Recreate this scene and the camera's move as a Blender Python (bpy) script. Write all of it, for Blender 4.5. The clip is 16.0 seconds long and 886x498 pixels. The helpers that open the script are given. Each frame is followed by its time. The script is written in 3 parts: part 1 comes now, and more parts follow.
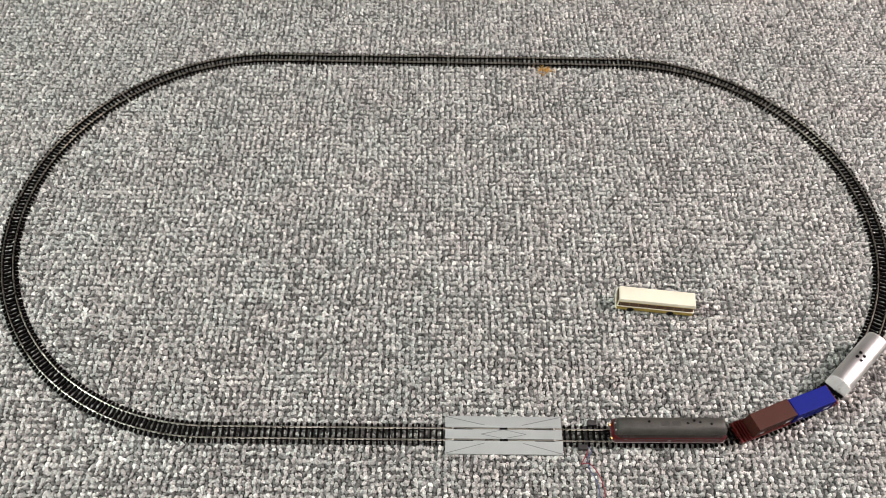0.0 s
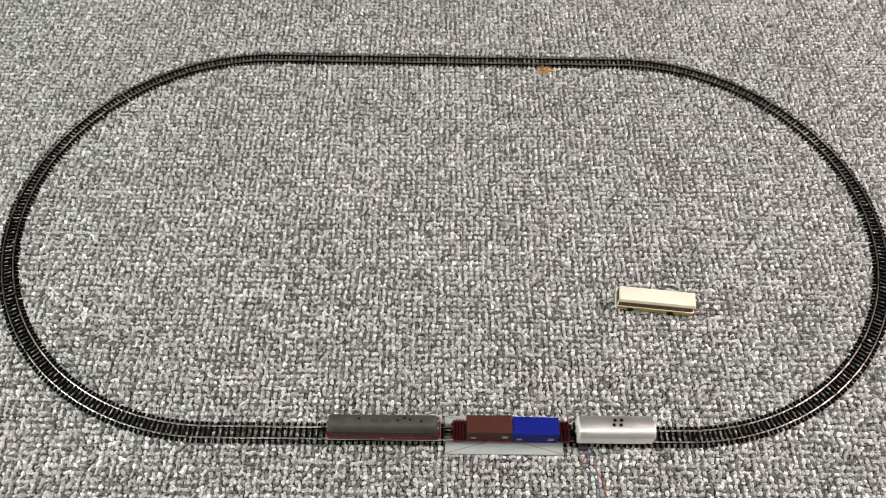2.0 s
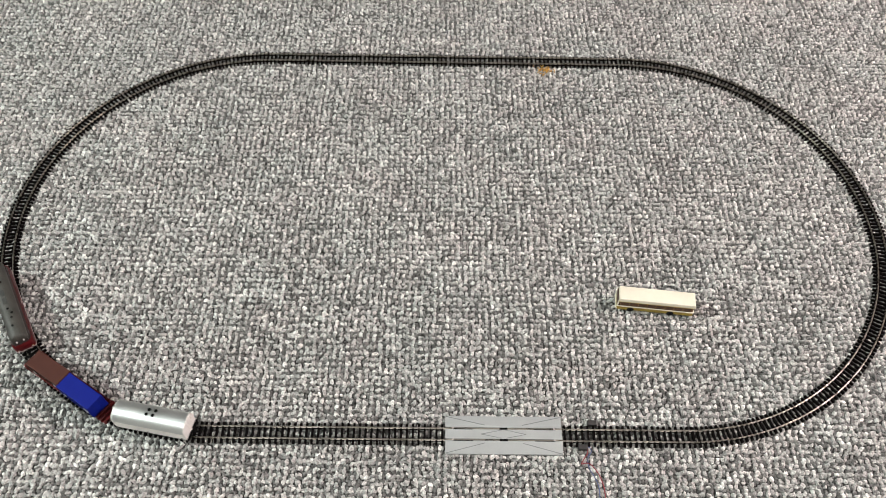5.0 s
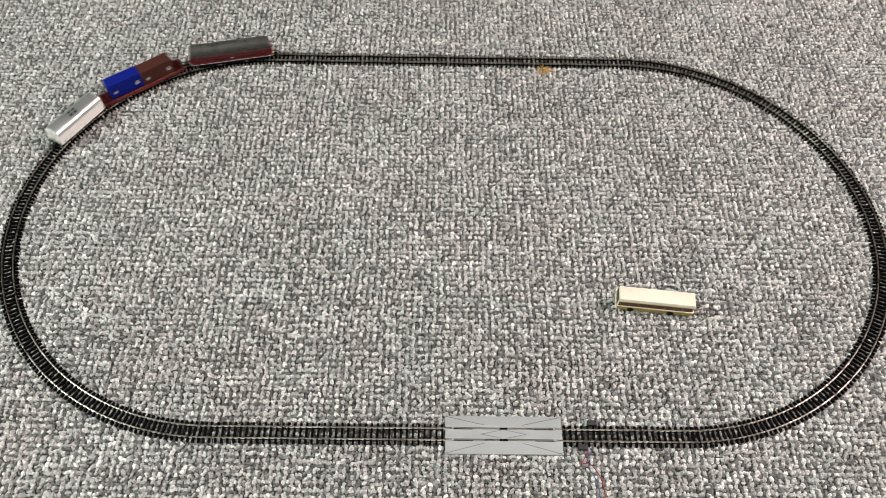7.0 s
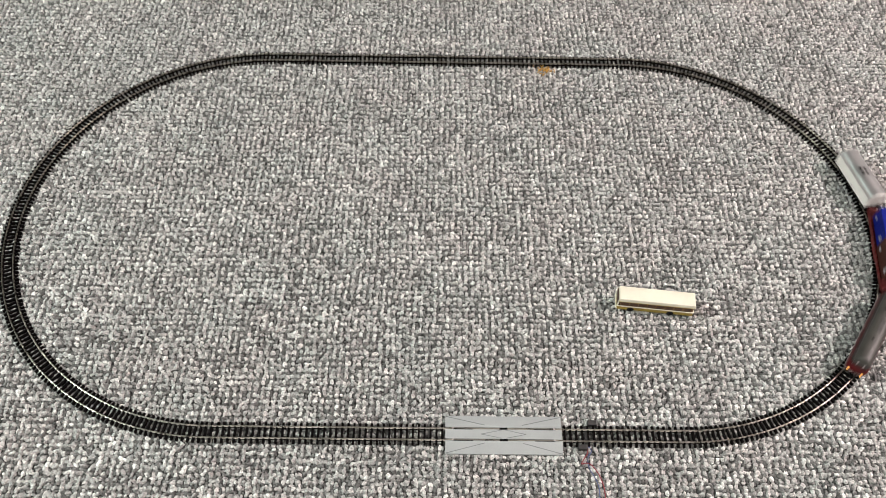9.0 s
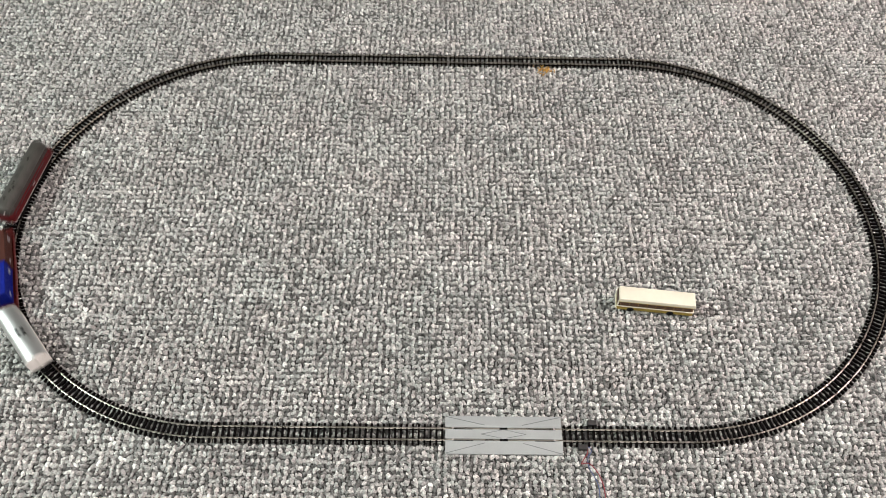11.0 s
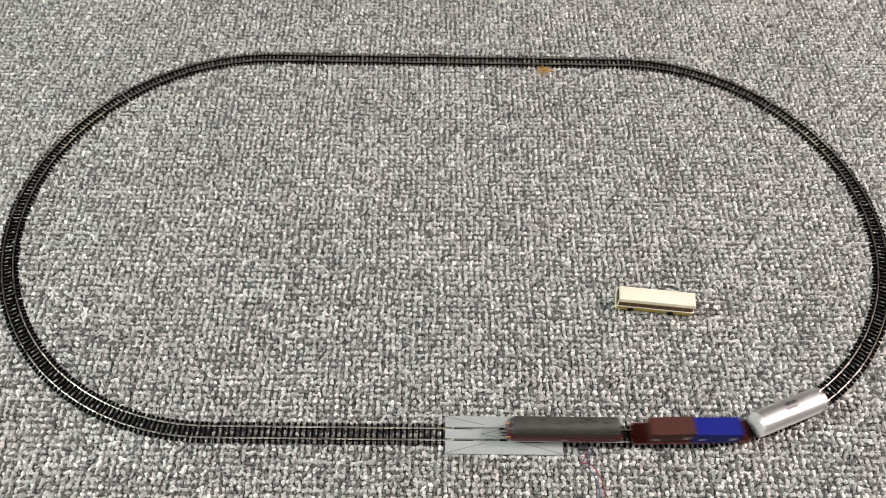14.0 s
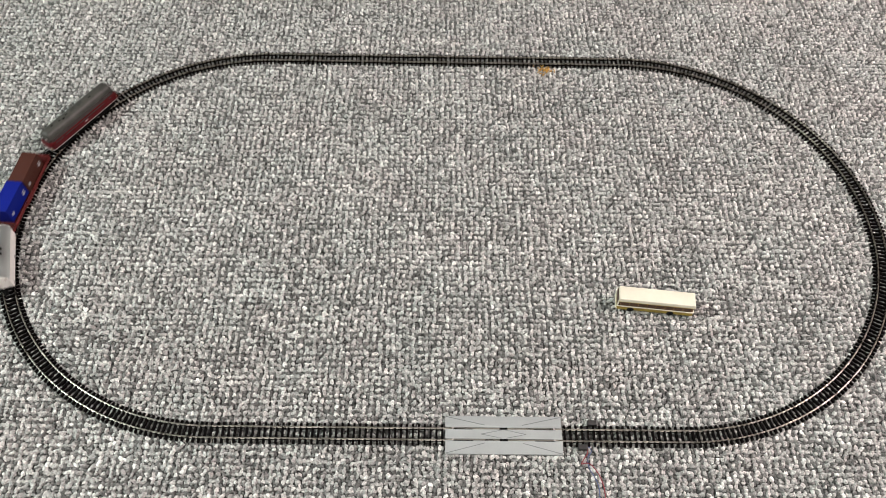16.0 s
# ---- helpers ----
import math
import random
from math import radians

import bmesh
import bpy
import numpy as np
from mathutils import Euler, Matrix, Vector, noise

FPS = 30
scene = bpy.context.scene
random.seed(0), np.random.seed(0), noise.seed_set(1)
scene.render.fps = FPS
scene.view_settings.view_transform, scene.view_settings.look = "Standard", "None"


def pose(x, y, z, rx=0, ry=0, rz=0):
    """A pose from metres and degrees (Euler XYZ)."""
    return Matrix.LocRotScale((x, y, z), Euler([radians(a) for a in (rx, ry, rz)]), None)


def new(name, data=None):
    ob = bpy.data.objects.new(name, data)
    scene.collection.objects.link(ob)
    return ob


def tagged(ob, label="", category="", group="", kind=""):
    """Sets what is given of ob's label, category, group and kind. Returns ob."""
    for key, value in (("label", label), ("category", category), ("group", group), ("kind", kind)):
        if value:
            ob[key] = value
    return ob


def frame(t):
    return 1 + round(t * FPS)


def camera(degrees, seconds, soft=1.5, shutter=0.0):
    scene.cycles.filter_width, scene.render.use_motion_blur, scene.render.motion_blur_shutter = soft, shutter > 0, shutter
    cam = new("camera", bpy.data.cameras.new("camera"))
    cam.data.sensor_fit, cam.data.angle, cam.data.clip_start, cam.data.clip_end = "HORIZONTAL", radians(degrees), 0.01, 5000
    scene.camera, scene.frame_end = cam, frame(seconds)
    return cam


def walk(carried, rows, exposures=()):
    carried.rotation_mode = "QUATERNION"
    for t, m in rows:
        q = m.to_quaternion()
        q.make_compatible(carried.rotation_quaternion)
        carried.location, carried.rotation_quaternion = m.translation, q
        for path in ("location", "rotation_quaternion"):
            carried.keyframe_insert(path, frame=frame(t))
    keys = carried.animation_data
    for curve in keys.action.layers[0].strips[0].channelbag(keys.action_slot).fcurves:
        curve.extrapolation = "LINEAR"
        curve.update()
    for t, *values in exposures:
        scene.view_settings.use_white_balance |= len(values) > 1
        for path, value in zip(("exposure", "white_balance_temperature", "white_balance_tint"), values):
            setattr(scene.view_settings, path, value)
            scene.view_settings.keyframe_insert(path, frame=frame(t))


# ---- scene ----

# ---------------------------------------------------------------- camera
cam = camera(60.02, 16.0, soft=0.6, shutter=0.3)
EYE = pose(-0.0187, -0.7637, 1.0201, 34.388, -0.828, 0.313)
walk(cam, [(0.0, EYE), (16.0, EYE)], exposures=[(0.0, 0.0), (16.0, 0.0)])

# ---------------------------------------------------------------- light
world = bpy.data.worlds.new("room_dark")
world.use_nodes = True
world.node_tree.nodes["Background"].inputs[0].default_value = (0.02, 0.02, 0.02, 1)
scene.world = world
CEILING = 2.5
# two round ceiling lights, and two long tube fittings
LAMPS = [(2.55, -0.1, (1.0, 0.835, 0.83), 133.0), (-2.55, -0.4, (0.89, 1.0, 0.955), 104.0)]
TUBES = [(0.0, -1.1), (0.0, -1.95)]
TUBE_TINT, TUBE_WATTS, TUBE_LONG, TUBE_WIDE = (1.0, 0.965, 0.93), 5.7, 2.8, 0.26
for lx, ly, tint, watts in LAMPS:
    lamp = bpy.data.lights.new("ceiling_lamp", "AREA")
    lamp.shape, lamp.size, lamp.energy, lamp.color = "DISK", 0.40, watts, tint
    new("ceiling_lamp_light", lamp).matrix_world = pose(lx, ly, CEILING - 0.075)
for lx, ly in TUBES:
    lamp = bpy.data.lights.new("tube_lamp", "AREA")
    lamp.shape, lamp.size, lamp.size_y, lamp.energy, lamp.color = "RECTANGLE", TUBE_LONG, TUBE_WIDE, TUBE_WATTS, TUBE_TINT
    new("tube_lamp_light", lamp).matrix_world = pose(lx, ly, CEILING - 0.085)

# ---------------------------------------------------------------- layout of the oval
RADIUS, STRAIGHT, GAUGE = 0.3767, 0.6607, 0.0165
RAIL_TOP = 0.005
ROUND = math.pi * RADIUS
LAP = 2 * STRAIGHT + 2 * ROUND


def track_point(s):
    """The place and the heading (radians) at s metres along the oval, in the train's direction, from the front right end."""
    v, h, r = s % LAP, STRAIGHT / 2, RADIUS
    if v < STRAIGHT:
        return h - v, -r, math.pi
    if v < STRAIGHT + ROUND:
        a = -math.pi / 2 - (v - STRAIGHT) / r
        return -h + r * math.cos(a), r * math.sin(a), a - math.pi / 2
    if v < 2 * STRAIGHT + ROUND:
        return -h + v - STRAIGHT - ROUND, r, 0.0
    a = math.pi / 2 - (v - 2 * STRAIGHT - ROUND) / r
    return h + r * math.cos(a), r * math.sin(a), a - math.pi / 2


# ---------------------------------------------------------------- materials
def material(name, color, rough=0.5, metal=0.0, vary=0.12, scale=120.0, bump=0.0, bump_scale=900.0, wear=None, coat=0.0, spec=0.5):
    """A worn surface: two scales of noise in the colour and the gloss, and a fine relief."""
    m = bpy.data.materials.new(name)
    m.use_nodes = True
    nt = m.node_tree
    bsdf = nt.nodes["Principled BSDF"]
    tex = nt.nodes.new("ShaderNodeTexCoord")
    coarse, fine = nt.nodes.new("ShaderNodeTexNoise"), nt.nodes.new("ShaderNodeTexNoise")
    coarse.inputs["Scale"].default_value, coarse.inputs["Detail"].default_value = scale, 5
    fine.inputs["Scale"].default_value, fine.inputs["Detail"].default_value = scale * 9, 3
    for n in (coarse, fine):
        nt.links.new(tex.outputs["Object"], n.inputs["Vector"])
    both = nt.nodes.new("ShaderNodeMath")
    both.operation = "MULTIPLY_ADD"
    nt.links.new(fine.outputs["Fac"], both.inputs[0])
    both.inputs[1].default_value = 0.45
    nt.links.new(coarse.outputs["Fac"], both.inputs[2])
    ramp = nt.nodes.new("ShaderNodeValToRGB")
    nt.links.new(both.outputs[0], ramp.inputs["Fac"])
    dark = [c * (1 - vary) for c in color]
    light = [min(1, c * (1 + vary)) for c in color]
    ramp.color_ramp.elements[0].position, ramp.color_ramp.elements[0].color = 0.45, (*dark, 1)
    ramp.color_ramp.elements[1].position, ramp.color_ramp.elements[1].color = 0.95, (*light, 1)
    if wear:
        e = ramp.color_ramp.elements.new(1.0)
        e.color = (*wear, 1)
        ramp.color_ramp.elements[1].position = 0.86
    nt.links.new(ramp.outputs["Color"], bsdf.inputs["Base Color"])
    gloss = nt.nodes.new("ShaderNodeMapRange")
    nt.links.new(both.outputs[0], gloss.inputs["Value"])
    gloss.inputs["From Min"].default_value, gloss.inputs["From Max"].default_value = 0.4, 1.0
    gloss.inputs["To Min"].default_value, gloss.inputs["To Max"].default_value = max(0.02, rough - 0.08), min(1, rough + 0.1)
    nt.links.new(gloss.outputs["Result"], bsdf.inputs["Roughness"])
    bsdf.inputs["Metallic"].default_value = metal
    bsdf.inputs["Coat Weight"].default_value = coat
    bsdf.inputs["Specular IOR Level"].default_value = spec
    if bump:
        relief, b = nt.nodes.new("ShaderNodeTexNoise"), nt.nodes.new("ShaderNodeBump")
        relief.inputs["Scale"].default_value = bump_scale
        nt.links.new(tex.outputs["Object"], relief.inputs["Vector"])
        nt.links.new(relief.outputs["Fac"], b.inputs["Height"])
        b.inputs["Strength"].default_value, b.inputs["Distance"].default_value = bump, 0.0005
        nt.links.new(b.outputs["Normal"], bsdf.inputs["Normal"])
    return m


def carpet_material(name, per_piece, stops, shade_factor=1.0):
    """Mottled grey wool: each tuft takes a shade of its own, over slow drifts of tone."""
    m = bpy.data.materials.new(name)
    m.use_nodes = True
    nt = m.node_tree
    bsdf = nt.nodes["Principled BSDF"]
    bsdf.inputs["Roughness"].default_value = 0.95
    bsdf.inputs["Specular IOR Level"].default_value = 0.15
    tex = nt.nodes.new("ShaderNodeTexCoord")
    if per_piece:
        pick = nt.nodes.new("ShaderNodeNewGeometry").outputs["Random Per Island"]
    else:
        cells = nt.nodes.new("ShaderNodeTexVoronoi")
        cells.inputs["Scale"].default_value = 165
        nt.links.new(tex.outputs["Object"], cells.inputs["Vector"])
        split = nt.nodes.new("ShaderNodeSeparateColor")
        nt.links.new(cells.outputs["Color"], split.inputs[0])
        pick = split.outputs[0]
    ramp = nt.nodes.new("ShaderNodeValToRGB")
    nt.links.new(pick, ramp.inputs["Fac"])
    stops = [(at, (v, v * 0.997, v * 0.968, 1)) for at, v in stops]
    ramp.color_ramp.elements[0].color, ramp.color_ramp.elements[1].color = stops[0][1], stops[-1][1]
    for at, c in stops[1:-1]:
        ramp.color_ramp.elements.new(at).color = c
    drift, fibre = nt.nodes.new("ShaderNodeTexNoise"), nt.nodes.new("ShaderNodeTexNoise")
    drift.inputs["Scale"].default_value, drift.inputs["Detail"].default_value = 6, 4
    fibre.inputs["Scale"].default_value, fibre.inputs["Detail"].default_value = 360, 2
    for n in (drift, fibre):
        nt.links.new(tex.outputs["Object"], n.inputs["Vector"])
    add = nt.nodes.new("ShaderNodeMath")
    add.operation = "MULTIPLY_ADD"
    nt.links.new(fibre.outputs["Fac"], add.inputs[0])
    add.inputs[1].default_value = 2.2
    slow = nt.nodes.new("ShaderNodeMath")
    slow.operation = "MULTIPLY"
    nt.links.new(drift.outputs["Fac"], slow.inputs[0])
    slow.inputs[1].default_value = 0.4
    nt.links.new(slow.outputs[0], add.inputs[2])
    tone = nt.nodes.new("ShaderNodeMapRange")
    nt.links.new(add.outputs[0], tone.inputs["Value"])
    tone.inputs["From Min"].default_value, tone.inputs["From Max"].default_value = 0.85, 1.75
    tone.inputs["To Min"].default_value, tone.inputs["To Max"].default_value = 0.60 * shade_factor, 1.33 * shade_factor
    mix = nt.nodes.new("ShaderNodeMix")
    mix.data_type, mix.blend_type = "RGBA", "MULTIPLY"
    mix.inputs["Factor"].default_value = 1
    nt.links.new(ramp.outputs["Color"], mix.inputs["A"])
    nt.links.new(tone.outputs["Result"], mix.inputs["B"])
    # the colour leans a little to rose or to green, tuft by tuft and over wide patches
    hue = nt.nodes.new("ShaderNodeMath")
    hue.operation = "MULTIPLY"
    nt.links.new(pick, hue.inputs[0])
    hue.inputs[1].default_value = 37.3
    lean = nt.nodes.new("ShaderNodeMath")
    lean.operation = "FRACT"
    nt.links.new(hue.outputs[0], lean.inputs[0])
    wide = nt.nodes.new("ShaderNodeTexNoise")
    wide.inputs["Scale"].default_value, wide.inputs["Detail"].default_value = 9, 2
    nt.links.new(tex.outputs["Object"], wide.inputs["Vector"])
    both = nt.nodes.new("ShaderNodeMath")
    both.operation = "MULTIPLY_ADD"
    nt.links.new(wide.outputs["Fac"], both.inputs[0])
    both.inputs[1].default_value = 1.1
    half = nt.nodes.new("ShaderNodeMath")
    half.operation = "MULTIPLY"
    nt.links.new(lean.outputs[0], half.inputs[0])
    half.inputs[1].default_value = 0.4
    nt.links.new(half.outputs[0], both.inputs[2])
    lean_ramp = nt.nodes.new("ShaderNodeValToRGB")
    nt.links.new(both.outputs[0], lean_ramp.inputs["Fac"])
    lean_ramp.color_ramp.elements[0].position, lean_ramp.color_ramp.elements[0].color = 0.3, (0.95, 1.0, 0.985, 1)
    lean_ramp.color_ramp.elements[1].position, lean_ramp.color_ramp.elements[1].color = 1.0, (1.0, 0.965, 0.955, 1)
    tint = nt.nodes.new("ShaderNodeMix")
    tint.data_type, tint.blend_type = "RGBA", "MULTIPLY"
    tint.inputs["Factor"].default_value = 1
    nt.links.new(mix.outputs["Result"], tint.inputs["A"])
    nt.links.new(lean_ramp.outputs["Color"], tint.inputs["B"])
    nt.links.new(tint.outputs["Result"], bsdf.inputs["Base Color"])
    b = nt.nodes.new("ShaderNodeBump")
    b.inputs["Strength"].default_value, b.inputs["Distance"].default_value = 0.8, 0.0012
    nt.links.new(fibre.outputs["Fac"], b.inputs["Height"])
    nt.links.new(b.outputs["Normal"], bsdf.inputs["Normal"])
    return m


def glowing(name, color, strength):
    m = bpy.data.materials.new(name)
    m.use_nodes = True
    bsdf = m.node_tree.nodes["Principled BSDF"]
    bsdf.inputs["Base Color"].default_value = (*color, 1)
    bsdf.inputs["Emission Color"].default_value = (*color, 1)
    bsdf.inputs["Emission Strength"].default_value = strength
    return m


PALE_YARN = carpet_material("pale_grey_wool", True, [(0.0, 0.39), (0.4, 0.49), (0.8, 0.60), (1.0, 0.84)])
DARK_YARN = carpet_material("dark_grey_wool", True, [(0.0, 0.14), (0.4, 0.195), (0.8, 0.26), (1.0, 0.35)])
# flat floor: wool colours darkened to stand for the shade between tufts
BACKING = carpet_material("carpet_far_shaded", False, [(0.0, 0.19), (0.28, 0.30), (0.50, 0.42), (0.66, 0.56), (0.86, 0.72), (1.0, 0.86)], 0.50)
# near-black, painting the shade deep in the carpet's crevices
CREVICE_SHADE = material("crevice_shade", (0.06, 0.059, 0.057), 0.95, vary=0.3, scale=80, spec=0.1)
# kept dark so the unseen walls and ceiling bounce little light
PLASTER = material("plaster", (0.34, 0.335, 0.32), 0.9, bump=0.2, scale=3, bump_scale=60)
SLEEPER = material("sleeper_plastic", (0.0045, 0.0036, 0.0036), 0.6, vary=0.3, scale=200, bump=0.3, spec=0.03)
STEEL = material("rail_steel", (0.37, 0.345, 0.30), 0.28, 1.0, vary=0.25, scale=60)
JOINER = material("joiner_steel", (0.42, 0.40, 0.36), 0.4, 1.0, vary=0.25)
GREY_PLASTIC = material("crossing_plastic", (0.34, 0.36, 0.355), 0.45, vary=0.05, scale=40, bump=0.1)
GROOVE = material("groove_shade", (0.16, 0.17, 0.17), 0.7)
BLACK = material("black_plastic", (0.005, 0.005, 0.005), 0.6, vary=0.3, spec=0.06)
CLIP = material("clip_plastic", (0.03, 0.029, 0.028), 0.5, vary=0.3)
RED_WIRE = material("red_insulation", (0.26, 0.018, 0.03), 0.4, vary=0.15)
BLUE_WIRE = material("blue_insulation", (0.09, 0.12, 0.24), 0.4, vary=0.15)
LOCO_RED = material("loco_red", (0.088, 0.005, 0.007), 0.42, vary=0.2, spec=0.22)
LOCO_GREY = material("loco_roof_grey", (0.045, 0.043, 0.037), 0.5, vary=0.5, scale=46, bump=0.35, bump_scale=260)
GRILLE = material("roof_grille_grey", (0.030, 0.029, 0.026), 0.5, vary=0.3, scale=300)
LOCO_BAND = material("loco_upper_grey", (0.034, 0.026, 0.024), 0.45, vary=0.3, scale=150, spec=0.25)
LOCO_DARK = material("loco_window_band", (0.025, 0.018, 0.018), 0.3, vary=0.3)
WHITE_LINE = material("white_line_paint", (0.55, 0.50, 0.49), 0.5)
WAGON_RED = material("wagon_red", (0.115, 0.008, 0.007), 0.3, vary=0.2, spec=0.5)
# wagon red made darker, with the containers' shade put into deck and ribs
WAGON_DECK_SHADED = material("wagon_deck_shaded_red", (0.045, 0.005, 0.005), 0.6, vary=0.25, spec=0.2)
WAGON_RIB_SHADED = material("wagon_rib_shaded_red", (0.075, 0.006, 0.005), 0.42, vary=0.25, spec=0.35)
BOX_BROWN = material("container_brown", (0.060, 0.018, 0.012), 0.55, vary=0.10, scale=60, bump=0.08, spec=0.2)
BOX_BLUE = material("container_blue", (0.004, 0.011, 0.185), 0.52, vary=0.1, scale=60, bump=0.08, spec=0.12)
MARK_WHITE = material("printed_white", (0.36, 0.36, 0.38), 0.6)
SILVER = material("silver_hood", (0.70, 0.71, 0.70), 0.38, 0.95, vary=0.03, scale=30)
OFF_WHITE = material("hood_end_white", (0.88, 0.85, 0.81), 0.4, vary=0.06, scale=90, wear=(0.5, 0.42, 0.35))
CREAM = material("bus_cream", (0.76, 0.72, 0.585), 0.42, vary=0.06, scale=30)
YELLOW = material("bus_yellow", (0.38, 0.275, 0.05), 0.4, vary=0.15)
BROWN_GLASS = material("bus_window_brown", (0.085, 0.038, 0.018), 0.3, vary=0.5, scale=300)
PILLAR = material("bus_pillar", (0.30, 0.17, 0.05), 0.4, vary=0.2)
TYRE = material("tyre_rubber", (0.012, 0.012, 0.012), 0.8)
HEADLIGHT = glowing("headlight_glow", (1.0, 0.50, 0.13), 3.0)
BRASS = material("brass_rim", (0.55, 0.33, 0.10), 0.3, 1.0)
CRUMB = material("orange_fluff", (0.44, 0.25, 0.06), 0.9, vary=0.4, scale=300)
LAMP_GLASS = glowing("lamp_opal", (1.0, 0.96, 0.92), 3.0)


# ---------------------------------------------------------------- mesh helpers
def finish(bm, name, mat, smooth=None):
    bmesh.ops.recalc_face_normals(bm, faces=bm.faces)
    me = bpy.data.meshes.new(name)
    bm.to_mesh(me)
    bm.free()
    me.materials.append(mat)
    if smooth:
        me.polygons.foreach_set("use_smooth", [True] * len(me.polygons))
        me.set_sharp_from_angle(angle=radians(smooth))
    return me


def part(name, bm, mat, parent, label="", at=None, smooth=None):
    """ONE mesh object under a thing or a part."""
    ob = new(name, bm if isinstance(bm, bpy.types.Mesh) else finish(bm, name, mat, smooth))
    ob.parent = parent
    if at is not None:
        ob.matrix_local = at
    return tagged(ob, label)


def thing(name, label, category, group="", kind="", m=None):
    ob = new(name)
    ob.empty_display_size = 0.02
    if m is not None:
        ob.matrix_world = m
    return tagged(ob, label, category, group, kind)


def box(x0, x1, y0, y1, z0, z1, bevel=0.0, bm=None):
    own = bmesh.new()
    bmesh.ops.create_cube(own, size=1, matrix=Matrix.LocRotScale(((x0 + x1) / 2, (y0 + y1) / 2, (z0 + z1) / 2), None, (x1 - x0, y1 - y0, z1 - z0)))
    if bevel:
        bmesh.ops.bevel(own, geom=own.edges[:], offset=bevel, segments=2, affect="EDGES", profile=0.6)
    if bm is None:
        return own
    tmp = bpy.data.meshes.new("tmp")
    own.to_mesh(tmp)
    own.free()
    bm.from_mesh(tmp)
    bpy.data.meshes.remove(tmp)
    return bm


def outline(hx, hy, r, n=5):
    """A rounded rectangle in plan."""
    pts = []
    r = min(r, hx, hy)
    for cx, cy, a0 in ((hx - r, hy - r, 0), (-hx + r, hy - r, 90), (-hx + r, -hy + r, 180), (hx - r, -hy + r, 270)):
        for i in range(n + 1):
            a = radians(a0 + 90 * i / n)
            pts.append((cx + r * math.cos(a), cy + r * math.sin(a)))
    return pts


def stack(rings, n=5):
    """A closed body from rounded rectangles one above another: (z, half length, half width, corner radius)."""
    bm = bmesh.new()
    loops = [[bm.verts.new((x, y, z)) for x, y in outline(hx, hy, r, n)] for z, hx, hy, r in rings]
    for a, b in zip(loops, loops[1:]):
        for i in range(len(a)):
            j = (i + 1) % len(a)
            bm.faces.new((a[i], a[j], b[j], b[i]))
    bm.faces.new(loops[0][::-1])
    bm.faces.new(loops[-1])
    return bm


def prism(profile, x0, x1):
    """A body of one section, (y, z) points, from x0 to x1."""
    bm = bmesh.new()
    a = [bm.verts.new((x0, y, z)) for y, z in profile]
    b = [bm.verts.new((x1, y, z)) for y, z in profile]
    for i in range(len(a)):
        j = (i + 1) % len(a)
        bm.faces.new((a[i], a[j], b[j], b[i]))
    bm.faces.new(a[::-1])
    bm.faces.new(b)
    return bm


def rod(r, depth, m, seg=14, r2=None, bm=None):
    bm = bm or bmesh.new()
    bmesh.ops.create_cone(bm, cap_ends=True, segments=seg, radius1=r, radius2=r if r2 is None else r2, depth=depth, matrix=m)
    return bm


# ---------------------------------------------------------------- room: floor, with unseen walls and ceiling added round it
ROOM = (-2.9, 2.9, -2.6, 2.8)
x0, x1, y0, y1 = ROOM
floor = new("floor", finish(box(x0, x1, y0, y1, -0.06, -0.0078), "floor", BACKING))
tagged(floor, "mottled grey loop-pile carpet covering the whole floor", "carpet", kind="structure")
for nm, dims in (("wall_north", (x0, x1, y1, y1 + 0.12)), ("wall_south", (x0, x1, y0 - 0.12, y0)), ("wall_east", (x1, x1 + 0.12, y0, y1)), ("wall_west", (x0 - 0.12, x0, y0, y1))):
    tagged(new(nm, finish(box(*dims, -0.06, CEILING), nm, PLASTER)), "plain grey wall, out of view, added to close the room", "wall", kind="structure")
tagged(new("ceiling", finish(box(x0, x1, y0, y1, CEILING, CEILING + 0.1), "ceiling", PLASTER)), "plain grey ceiling, out of view, added to close the room", "ceiling", kind="structure")


def ceiling_lamp(x, y):
    lamp = thing("ceiling_light", "round opal ceiling light, switched on", "lamp", "ceiling lights", m=pose(x, y, CEILING))
    part("housing", rod(0.24, 0.03, pose(0, 0, -0.015), 40), PLASTER, lamp)
    part("diffuser", rod(0.2, 0.03, pose(0, 0, -0.045), 40, 0.225), LAMP_GLASS, lamp, "glowing opal disc")


for lx, ly, tint, watts in LAMPS:
    ceiling_lamp(lx, ly)
for lx, ly in TUBES:
    tube = thing("ceiling_light", "long opal tube ceiling light, switched on", "lamp", "tube lights", m=pose(lx, ly, CEILING))
    part("housing", box(-TUBE_LONG / 2 - 0.03, TUBE_LONG / 2 + 0.03, -TUBE_WIDE / 2 - 0.01, TUBE_WIDE / 2 + 0.01, -0.04, 0.0, 0.006), PLASTER, tube)
    part("diffuser", box(-TUBE_LONG / 2, TUBE_LONG / 2, -TUBE_WIDE / 2, TUBE_WIDE / 2, -0.075, -0.04, 0.01), LAMP_GLASS, tube, "glowing opal cover")


